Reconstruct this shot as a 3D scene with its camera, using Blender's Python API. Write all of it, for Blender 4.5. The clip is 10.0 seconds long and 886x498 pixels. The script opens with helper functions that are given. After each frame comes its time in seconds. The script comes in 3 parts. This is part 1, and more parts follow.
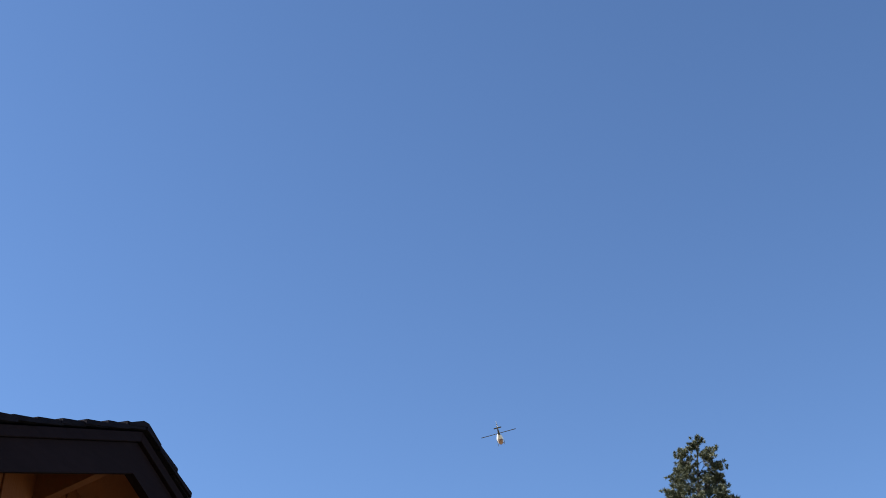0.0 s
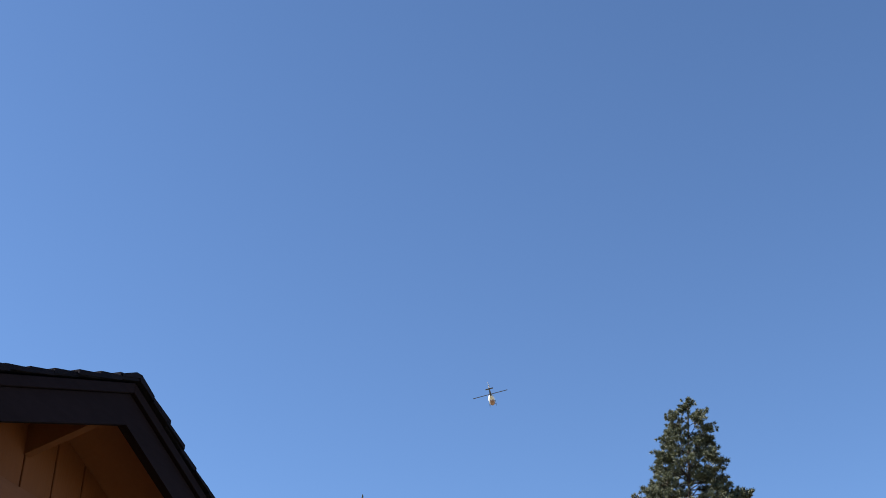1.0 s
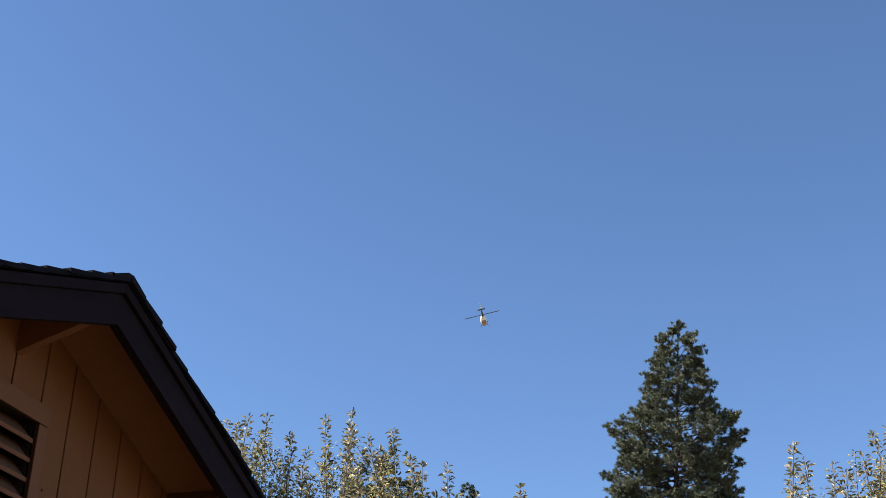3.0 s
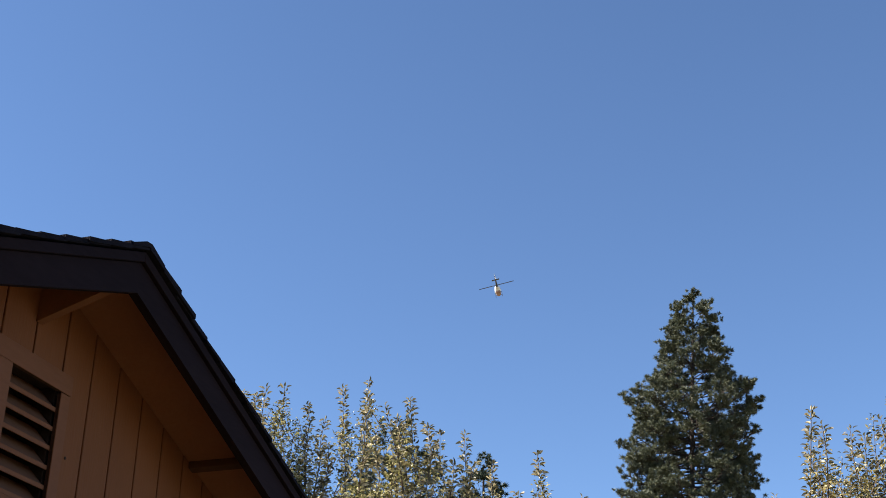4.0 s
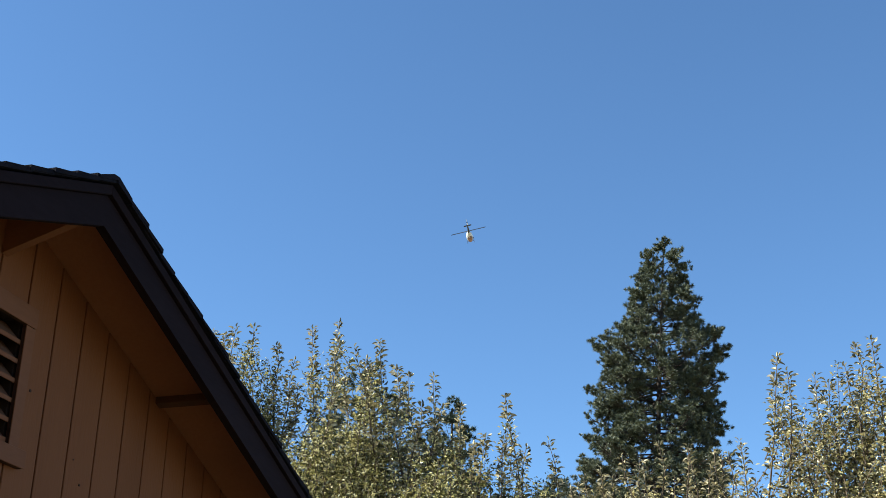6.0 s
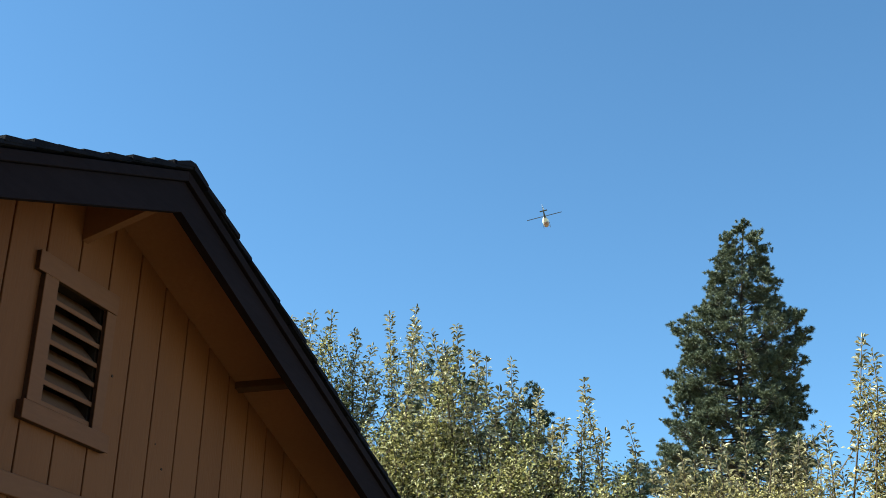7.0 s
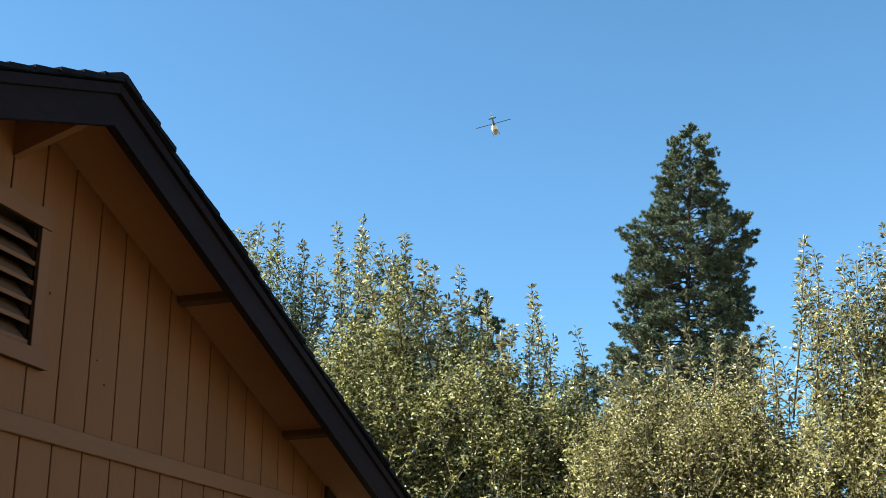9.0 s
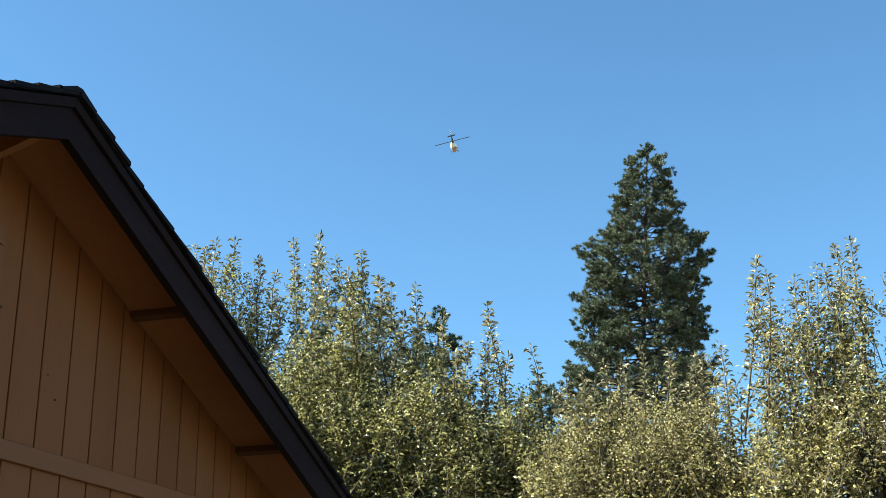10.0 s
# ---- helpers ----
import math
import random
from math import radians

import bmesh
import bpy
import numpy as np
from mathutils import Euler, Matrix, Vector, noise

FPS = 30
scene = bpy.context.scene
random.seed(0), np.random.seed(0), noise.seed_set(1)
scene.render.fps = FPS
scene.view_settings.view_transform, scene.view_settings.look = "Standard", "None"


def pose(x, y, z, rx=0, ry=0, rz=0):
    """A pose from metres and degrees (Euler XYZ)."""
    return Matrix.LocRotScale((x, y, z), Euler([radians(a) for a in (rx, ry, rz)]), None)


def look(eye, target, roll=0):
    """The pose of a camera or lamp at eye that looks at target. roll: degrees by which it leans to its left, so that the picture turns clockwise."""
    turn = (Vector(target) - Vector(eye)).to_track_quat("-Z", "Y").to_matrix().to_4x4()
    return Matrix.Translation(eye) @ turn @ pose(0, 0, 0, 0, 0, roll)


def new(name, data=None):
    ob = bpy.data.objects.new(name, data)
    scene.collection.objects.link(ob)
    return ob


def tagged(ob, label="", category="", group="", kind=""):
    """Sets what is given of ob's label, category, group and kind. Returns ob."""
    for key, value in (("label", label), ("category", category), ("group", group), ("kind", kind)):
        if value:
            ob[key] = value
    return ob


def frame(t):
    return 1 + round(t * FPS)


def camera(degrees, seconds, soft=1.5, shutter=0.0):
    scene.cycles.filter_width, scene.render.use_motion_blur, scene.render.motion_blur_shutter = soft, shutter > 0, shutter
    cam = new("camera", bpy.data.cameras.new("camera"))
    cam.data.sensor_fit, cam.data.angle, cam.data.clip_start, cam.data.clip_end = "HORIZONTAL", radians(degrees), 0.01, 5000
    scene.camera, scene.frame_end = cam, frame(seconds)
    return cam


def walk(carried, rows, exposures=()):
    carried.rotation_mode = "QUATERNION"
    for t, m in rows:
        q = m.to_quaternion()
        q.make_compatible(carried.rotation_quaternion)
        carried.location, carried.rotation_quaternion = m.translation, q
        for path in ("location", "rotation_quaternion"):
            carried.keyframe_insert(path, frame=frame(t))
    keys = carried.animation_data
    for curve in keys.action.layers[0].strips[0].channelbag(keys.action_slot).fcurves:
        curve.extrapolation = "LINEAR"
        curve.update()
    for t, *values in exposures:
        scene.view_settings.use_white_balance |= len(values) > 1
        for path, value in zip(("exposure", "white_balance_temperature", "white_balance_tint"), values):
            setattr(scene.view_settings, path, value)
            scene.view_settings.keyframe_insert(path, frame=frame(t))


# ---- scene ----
cam = camera(39.0, 10.0, soft=0.9)
PATH = [
    (0, (2.843, 0.544, 1.531), (2.348, 2.142, 2.628), -0.5),
    (0.5, (2.819, 0.586, 1.532), (2.325, 2.21, 2.59), -0.3),
    (1, (2.814, 0.594, 1.531), (2.319, 2.226, 2.575), -0.1),
    (1.5, (2.807, 0.62, 1.523), (2.319, 2.278, 2.53), -0.3),
    (2, (2.798, 0.635, 1.507), (2.3, 2.304, 2.489), -0.6),
    (2.5, (2.791, 0.656, 1.508), (2.304, 2.353, 2.448), -0.1),
    (2.7, (2.811, 0.63, 1.492), (2.319, 2.327, 2.43), 0.3),
    (3.8, (2.791, 0.637, 1.475), (2.274, 2.345, 2.38), 0.6),
    (4, (2.789, 0.639, 1.465), (2.259, 2.349, 2.358), 0.3),
    (4.5, (2.799, 0.635, 1.45), (2.254, 2.354, 2.314), 1.4),
    (5, (2.8, 0.666, 1.458), (2.323, 2.417, 2.298), 0.1),
    (5.5, (2.795, 0.674, 1.464), (2.33, 2.429, 2.303), 0.4),
    (6, (2.789, 0.669, 1.448), (2.292, 2.427, 2.262), 0.6),
    (6.2, (2.793, 0.658, 1.411), (2.247, 2.403, 2.222), 0.7),
    (7.3, (2.775, 0.728, 1.463), (2.151, 2.458, 2.25), 1.1),
    (7.5, (2.773, 0.736, 1.471), (2.142, 2.464, 2.255), 0.6),
    (8, (2.778, 0.73, 1.476), (2.11, 2.452, 2.242), -0.0),
    (8.5, (2.799, 0.725, 1.474), (2.194, 2.469, 2.244), 0.1),
    (8.7, (2.822, 0.707, 1.458), (2.225, 2.465, 2.203), 0.0),
    (9, (2.809, 0.741, 1.457), (2.253, 2.546, 2.114), -0.6),
    (9.2, (2.819, 0.753, 1.469), (2.316, 2.574, 2.124), -1.0),
    (9.5, (2.812, 0.76, 1.463), (2.321, 2.594, 2.094), -1.6),
    (10, (2.83, 0.723, 1.449), (2.341, 2.539, 2.131), -0.8),
]
EXPOSURES = [(0.0, 1.24, 5900, 10), (2.5, 1.24, 6000, 10), (4.0, 1.27, 6100, 11), (4.5, 1.29, 6150, 10), (5.0, 1.28, 5500, 13), (5.5, 1.30, 5600, 3),
             (6.0, 1.33, 5700, 0), (7.3, 1.60, 5700, -14), (8.1, 1.63, 5700, -14), (8.6, 1.60, 5700, -14), (9.1, 1.69, 5800, -13), (10.0, 1.63, 5800, -12)]
walk(cam, [(t, look(eye, target, roll)) for t, eye, target, roll in PATH], EXPOSURES)

# ---- world, sun ----
SUN_EL, SUN_AZ = 39.0, -110.0          # degrees; azimuth from +y towards +x
sun_way = Vector((math.sin(radians(SUN_AZ)) * math.cos(radians(SUN_EL)),
                  math.cos(radians(SUN_AZ)) * math.cos(radians(SUN_EL)), math.sin(radians(SUN_EL))))
world = bpy.data.worlds.new("world")
scene.world = world
world.use_nodes = True
wn = world.node_tree
sky = wn.nodes.new("ShaderNodeTexSky")
sky.sky_type = "NISHITA"
sky.sun_disc = False
sky.sun_elevation, sky.sun_rotation = radians(SUN_EL), radians(SUN_AZ)
sky.altitude, sky.air_density, sky.dust_density, sky.ozone_density = 1500, 1.0, 0.30, 3.8
wn.links.new(sky.outputs[0], wn.nodes["Background"].inputs[0])
wn.nodes["Background"].inputs[1].default_value = 0.0770
sun_data = bpy.data.lights.new("sun", "SUN")
sun_data.energy, sun_data.angle, sun_data.color = 5.0, radians(0.5), (1.0, 0.90, 0.75)
sun = new("sun", sun_data)
sun.matrix_world = look(sun_way * 50, (0, 0, 0))


# ---- materials ----
def material(name, low, high, scale=6.0, rough=0.7, bump=0.1, fine=60.0, metal=0.0, stretch=(1, 1, 1), random_by="", spec=None):
    """Two-scale varied surface: broad patches between two colours, a fine grain, and relief."""
    m = bpy.data.materials.new(name)
    m.use_nodes = True
    n, l = m.node_tree.nodes, m.node_tree.links
    bsdf = n["Principled BSDF"]
    tex = n.new("ShaderNodeTexCoord")
    mp = n.new("ShaderNodeMapping")
    mp.inputs["Scale"].default_value = stretch
    l.new(tex.outputs["Object"], mp.inputs[0])
    big, small = n.new("ShaderNodeTexNoise"), n.new("ShaderNodeTexNoise")
    big.inputs["Scale"].default_value, big.inputs["Detail"].default_value = scale, 5
    small.inputs["Scale"].default_value, small.inputs["Detail"].default_value = fine, 3
    l.new(mp.outputs[0], big.inputs[0]), l.new(mp.outputs[0], small.inputs[0])
    mix = n.new("ShaderNodeMath")
    mix.operation = "MULTIPLY_ADD"
    mix.inputs[1].default_value = 0.45
    l.new(small.outputs[0], mix.inputs[0]), l.new(big.outputs[0], mix.inputs[2])
    value = mix.outputs[0]
    if random_by:
        if random_by == "island":
            src = n.new("ShaderNodeNewGeometry").outputs["Random Per Island"]
        else:
            src = n.new("ShaderNodeObjectInfo").outputs["Random"]
        add = n.new("ShaderNodeMath")
        add.operation = "MULTIPLY_ADD"
        add.inputs[1].default_value = 0.5 if random_by == "island" else 0.25
        l.new(src, add.inputs[0]), l.new(value, add.inputs[2])
        value = add.outputs[0]
    ramp = n.new("ShaderNodeValToRGB")
    hi = 1.0 if not random_by else (1.25 if random_by != "island" else 1.0)
    ramp.color_ramp.elements[0].position, ramp.color_ramp.elements[1].position = 0.45, min(hi, 1.0)
    ramp.color_ramp.elements[0].color, ramp.color_ramp.elements[1].color = (*low, 1), (*high, 1)
    l.new(value, ramp.inputs[0])
    l.new(ramp.outputs[0], bsdf.inputs["Base Color"])
    bsdf.inputs["Roughness"].default_value, bsdf.inputs["Metallic"].default_value = rough, metal
    bsdf.inputs["Specular IOR Level"].default_value = spec if spec is not None else (0.5 if rough < 0.6 else 0.2)
    if bump:
        b = n.new("ShaderNodeBump")
        b.inputs["Strength"].default_value, b.inputs["Distance"].default_value = bump, 0.01
        l.new(small.outputs[0], b.inputs["Height"]), l.new(b.outputs[0], bsdf.inputs["Normal"])
    return m


def leaf_material(name, stops, rough, see_through):
    """Leaves: one colour each from a row of stops, with light shining through."""
    m = bpy.data.materials.new(name)
    m.use_nodes = True
    n, l = m.node_tree.nodes, m.node_tree.links
    bsdf, out = n["Principled BSDF"], n["Material Output"]
    geo = n.new("ShaderNodeNewGeometry")
    ramp = n.new("ShaderNodeValToRGB")
    ramp.color_ramp.elements[0].position, ramp.color_ramp.elements[0].color = stops[0][0], (*stops[0][1], 1)
    ramp.color_ramp.elements[1].position, ramp.color_ramp.elements[1].color = stops[-1][0], (*stops[-1][1], 1)
    for p, c in stops[1:-1]:
        ramp.color_ramp.elements.new(p).color = (*c, 1)
    l.new(geo.outputs["Random Per Island"], ramp.inputs[0])
    noise_node = n.new("ShaderNodeTexNoise")
    noise_node.inputs["Scale"].default_value = 1.3
    hsv = n.new("ShaderNodeHueSaturation")
    rng = n.new("ShaderNodeMapRange")
    rng.inputs["To Min"].default_value, rng.inputs["To Max"].default_value = 0.82, 1.18
    tex = n.new("ShaderNodeTexCoord")
    l.new(tex.outputs["Object"], noise_node.inputs[0])
    l.new(noise_node.outputs[0], rng.inputs[0]), l.new(rng.outputs[0], hsv.inputs["Value"])
    l.new(ramp.outputs[0], hsv.inputs["Color"])
    l.new(hsv.outputs[0], bsdf.inputs["Base Color"])
    bsdf.inputs["Roughness"].default_value = rough
    tr = n.new("ShaderNodeBsdfTranslucent")
    l.new(hsv.outputs[0], tr.inputs[0])
    mix = n.new("ShaderNodeMixShader")
    mix.inputs[0].default_value = see_through
    l.new(bsdf.outputs[0], mix.inputs[1]), l.new(tr.outputs[0], mix.inputs[2]), l.new(mix.outputs[0], out.inputs[0])
    return m


PAINT = material("tan_siding_paint", (0.184, 0.0635, 0.0218), (0.236, 0.0860, 0.0308), 2.2, 0.72, 0.25, 90, stretch=(1, 1, 0.12), random_by="object")
TRIM_PAINT = material("tan_trim_paint", (0.200, 0.074, 0.030), (0.252, 0.099, 0.041), 3.0, 0.65, 0.15, 70, stretch=(1, 0.2, 1))
SOFFIT_PAINT = material("soffit_paint", (0.31, 0.122, 0.050), (0.39, 0.156, 0.066), 2.0, 0.75, 0.2, 50)
FASCIA_PAINT = material("dark_brown_fascia_paint", (0.0150, 0.0086, 0.0095), (0.0250, 0.0150, 0.0165), 4.0, 0.8, 0.2, 60, stretch=(1, 0.15, 1), spec=0.06)
SHINGLE = material("dark_asphalt_shingle", (0.0090, 0.0085, 0.0120), (0.022, 0.0190, 0.0240), 9.0, 0.95, 0.6, 250, spec=0.05, random_by="object")
SHINGLE_ROWS = material("dark_asphalt_shingle_rows", (0.0090, 0.0085, 0.0120), (0.022, 0.0190, 0.0240), 9.0, 0.95, 0.6, 250, spec=0.05, random_by="island")
# Outlookers coloured darker than the soffit, for the shade on their near face.
SHADED_OUTLOOKER = material("shaded_outlooker_paint", (0.10, 0.045, 0.02), (0.15, 0.065, 0.03), 3.0, 0.75, 0.2, 50)
# Darker than the trim: the recess's shade is put into the slat colour.
SHADED_SLAT = material("shaded_slat_paint", (0.125, 0.055, 0.028), (0.185, 0.084, 0.043), 6.0, 0.8, 0.2, 60)
# Dark brown that paints shade onto the sides of the vent frame.
SHADED_EDGE = material("shaded_edge_brown", (0.060, 0.028, 0.015), (0.11, 0.052, 0.028), 6.0, 0.9, 0.3, 60)
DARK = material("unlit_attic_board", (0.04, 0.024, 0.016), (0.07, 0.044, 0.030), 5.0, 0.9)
GRASS = material("dry_lawn", (0.13, 0.115, 0.06), (0.27, 0.22, 0.125), 0.5, 0.95, 0.4, 30)
BARK = material("apple_bark", (0.035, 0.028, 0.022), (0.09, 0.07, 0.055), 7.0, 0.9, 0.6, 50, stretch=(1, 1, 0.3))
TWIG = material("young_shoot_bark", (0.06, 0.04, 0.027), (0.13, 0.09, 0.06), 9.0, 0.75, 0.2, 60)
PINE_BARK = material("pine_bark", (0.03, 0.024, 0.02), (0.08, 0.06, 0.048), 2.0, 0.95, 0.8, 14, stretch=(1, 1, 0.25))
APPLE_LEAF = leaf_material("apple_leaf", ((0.0, (0.026, 0.025, 0.010)), (0.34, (0.132, 0.114, 0.037)), (0.58, (0.47, 0.395, 0.148)),
                                          (0.90, (0.70, 0.595, 0.30)), (1.0, (0.78, 0.69, 0.47))), 0.43, 0.30)
SHOOT_LEAF = leaf_material("young_apple_leaf", ((0.0, (0.048, 0.046, 0.022)), (0.3, (0.165, 0.142, 0.072)), (0.7, (0.46, 0.38, 0.20)),
                                                (1.0, (0.68, 0.59, 0.41))), 0.50, 0.28)
GREEN_LEAF = leaf_material("green_apple_leaf", ((0.0, (0.023, 0.024, 0.008)), (0.36, (0.112, 0.105, 0.031)), (0.62, (0.42, 0.37, 0.125)),
                                                (0.92, (0.67, 0.585, 0.28)), (1.0, (0.78, 0.70, 0.46))), 0.40, 0.29)
PINE_NEEDLE = leaf_material("pine_needles", ((0.0, (0.027, 0.035, 0.019)), (0.5, (0.080, 0.090, 0.048)), (1.0, (0.186, 0.188, 0.100))), 0.55, 0.08)
FAR_NEEDLE = leaf_material("far_conifer_needles", ((0.0, (0.02, 0.034, 0.022)), (0.6, (0.04, 0.058, 0.032)), (1.0, (0.07, 0.085, 0.045))), 0.6, 0.1)
WHITE_METAL = material("white_aircraft_paint", (0.70, 0.68, 0.65), (0.85, 0.84, 0.82), 1.0, 0.35, 0.0)
TAN_METAL = material("tan_aircraft_paint", (0.26, 0.14, 0.11), (0.36, 0.20, 0.16), 1.0, 0.4, 0.0)
ROTOR_METAL = material("dark_rotor_blade", (0.02, 0.022, 0.03), (0.05, 0.05, 0.06), 1.0, 0.5, 0.0)


# ---- mesh helpers ----
def part(name, bm, mat, parent=None, label=""):
    """Links a bmesh as one mesh object, under a thing where one is given."""
    me = bpy.data.meshes.new(name)
    bm.to_mesh(me)
    bm.free()
    me.materials.append(mat)
    ob = new(name, me)
    if parent:
        ob.parent = parent
    if label:
        ob["label"] = label
    return ob


def from_arrays(name, verts, faces, mat, parent=None, label="", smooth=False):
    me = bpy.data.meshes.new(name)
    me.from_pydata(np.asarray(verts).tolist(), [], np.asarray(faces).tolist() if not isinstance(faces, list) else faces)
    me.materials.append(mat)
    if smooth:
        me.polygons.foreach_set("use_smooth", [True] * len(me.polygons))
    ob = new(name, me)
    if parent:
        ob.parent = parent
    if label:
        ob["label"] = label
    return ob


def prism(bm, outline, axis, a, b, bevel=0.0):
    """Adds a prism: outline in the two other axes, from a to b along axis (0, 1 or 2)."""
    def at(p, v):
        q = list(p)
        q.insert(axis, v)
        return bm.verts.new(q)
    lo, hi = [at(p, a) for p in outline], [at(p, b) for p in outline]
    faces = [bm.faces.new(lo), bm.faces.new(hi)]
    for i in range(len(outline)):
        j = (i + 1) % len(outline)
        faces.append(bm.faces.new((lo[i], lo[j], hi[j], hi[i])))
    bmesh.ops.recalc_face_normals(bm, faces=faces)
    if bevel:
        edges = list({e for f in faces for e in f.edges})
        bmesh.ops.bevel(bm, geom=edges, offset=bevel, segments=1, affect="EDGES")


def board(name, outline, axis, a, b, mat, parent, bevel=0.003, label=""):
    bm = bmesh.new()
    prism(bm, outline, axis, a, b, bevel)
    return part(name, bm, mat, parent, label)


def empty(name, place, label, category, group="", kind=""):
    ob = new(name)
    ob.location = place
    return tagged(ob, label, category, group, kind)


def tube_arrays(points, radii, sides=6):
    """Verts and faces of a tapered tube along points."""
    verts, faces = [], []
    pts = [Vector(p) for p in points]
    for i, p in enumerate(pts):
        d = (pts[min(i + 1, len(pts) - 1)] - pts[max(i - 1, 0)]).normalized()
        side = d.cross(Vector((0.31, 0.95, 0.05))).normalized()
        up = side.cross(d)
        for k in range(sides):
            a = 2 * math.pi * k / sides
            verts.append(tuple(p + (side * math.cos(a) + up * math.sin(a)) * radii[i]))
    for i in range(len(pts) - 1):
        for k in range(sides):
            j = (k + 1) % sides
            faces.append((i * sides + k, i * sides + j, (i + 1) * sides + j, (i + 1) * sides + k))
    faces.append(tuple(range(sides))[::-1])
    faces.append(tuple(range((len(pts) - 1) * sides, len(pts) * sides)))
    return verts, faces


def tube(name, points, radii, mat, parent, sides=6, label=""):
    v, f = tube_arrays(points, radii, sides)
    return from_arrays(name, v, f, mat, parent, label, smooth=True)


# ---- ground ----
bm = bmesh.new()
grid = bmesh.ops.create_grid(bm, x_segments=40, y_segments=40, size=2500)
ground = tagged(part("ground", bm, GRASS), "dry yellowish lawn that reaches the horizon", "ground", kind="structure")

# ---- house ----
RIDGE_Y, RIDGE_Z = 4.48, 3.659          # top of the shingles over the gable
SLOPE_L, SLOPE_R = 0.408, 0.340         # towards -y and +y
WALL_A, WALL_B = 1.54, 7.49             # gable wall's ends along y
OVER = 0.40                             # shingle edge in front of the wall
BACK = -8.0
EAVE_A, EAVE_B = 1.05, 7.95


def roof_z(y, below=0.0):
    return RIDGE_Z - below - (SLOPE_R * (y - RIDGE_Y) if y > RIDGE_Y else SLOPE_L * (RIDGE_Y - y))


SOFFIT = 0.085
house = empty("house", (0, 0, 0), "single-storey house with tan grooved siding and dark gable roof", "house")
V_Y0, V_Y1, V_Z0, V_Z1 = 4.258, 4.590, 2.660, 3.150     # vent opening

# structural wall behind the siding, in pieces round the vent opening
gable = new("gable_wall")
gable.parent = house
TH0, TH1 = -0.16, -0.012


def gable_outline(y0, y1, z0):
    ys = [y0] + ([RIDGE_Y] if y0 < RIDGE_Y < y1 else []) + [y1]
    return [(y0, z0), (y1, z0)] + [(y, roof_z(y, SOFFIT + 0.002)) for y in reversed(ys)]


bm = bmesh.new()
prism(bm, gable_outline(WALL_A, V_Y0, 0), 0, TH0, TH1)
prism(bm, gable_outline(V_Y1, WALL_B, 0), 0, TH0, TH1)
prism(bm, [(V_Y0, 0), (V_Y1, 0), (V_Y1, V_Z0), (V_Y0, V_Z0)], 0, TH0, TH1)
prism(bm, gable_outline(V_Y0, V_Y1, V_Z1), 0, TH0, TH1)
part("wall_core", bm, DARK, gable)
# side and rear walls
for y0, y1 in ((WALL_B - 0.16, WALL_B), (WALL_A, WALL_A + 0.16)):
    bm = bmesh.new()
    prism(bm, [(y0, 0), (y1, 0), (y1, roof_z(y1, SOFFIT) - 0.01), (y0, roof_z(y0, SOFFIT) - 0.01)], 0, BACK, -0.165)
    part("side_wall", bm, PAINT, house)
bm = bmesh.new()
prism(bm, gable_outline(WALL_A, WALL_B, 0), 0, BACK - 0.16, BACK - 0.002)
part("rear_wall", bm, PAINT, house)


# belly band between the upper and the lower siding
def band_z(y):
    return 2.400 + 0.0128 * (y - 4.61)


# grooved siding boards, two tiers
GROOVE, PITCH = 0.009, 0.2032
k0 = math.floor((WALL_A - 4.604) / PITCH)
k = k0
while 4.604 + k * PITCH < WALL_B:
    y0, y1 = 4.604 + k * PITCH + GROOVE / 2, 4.604 + (k + 1) * PITCH - GROOVE / 2
    y0, y1 = max(y0, WALL_A), min(y1, WALL_B)
    k += 1
    if y1 - y0 < 0.02:
        continue
    board("siding_board", [(y0, 0.25), (y1, 0.25), (y1, band_z(y1) - 0.04), (y0, band_z(y0) - 0.04)], 0, -0.012, 0.0, PAINT, gable, 0.002)
    top = gable_outline(y0, y1, 0)[2:]
    low = [(y0, band_z(y0) - 0.036), (y1, band_z(y1) - 0.036)]
    if y0 < V_Y1 and y1 > V_Y0:
        a, b = y0, y1
        board("siding_board", low + [(b, V_Z0), (a, V_Z0)], 0, -0.012, 0.0, PAINT, gable, 0.002)
        board("siding_board", [(a, V_Z1), (b, V_Z1)] + top, 0, -0.012, 0.0, PAINT, gable, 0.002)
    else:
        board("siding_board", low + top, 0, -0.012, 0.0, PAINT, gable, 0.002)
board("belly_band", [(WALL_A, band_z(WALL_A) - 0.076), (WALL_B, band_z(WALL_B) - 0.076), (WALL_B, band_z(WALL_B)), (WALL_A, band_z(WALL_A))],
      0, 0.001, 0.022, TRIM_PAINT, gable, 0.003, "tan horizontal trim board")
# Dark board added in place of the dark slot at the wall's end.
board("dark_slot_board", [(7.495, 0.25), (7.63, 0.25), (7.63, 2.498), (7.495, 2.544)], 0, -0.10, 0.02, DARK, gable, 0.004, "dark board added for the dark slot under the eave")
for y, z, r in ((4.699, 2.897, 0.006), (5.125, 2.627, 0.005), (5.058, 2.716, 0.003), (3.974, 2.486, 0.005)):
    bm = bmesh.new()
    bmesh.ops.create_cone(bm, segments=10, radius1=r, radius2=r, depth=0.004, cap_ends=True, matrix=pose(0.001, y, z, 0, 90, 0))
    part("nail_hole", bm, DARK, gable, "small dark nail hole")

# plain unseen wall, added behind the walk to block light from -y
bm = bmesh.new()
prism(bm, [(-3.0, 0), (9.0, 0), (9.0, 6.4), (-3.0, 6.4)], 1, -1.75, -1.55)
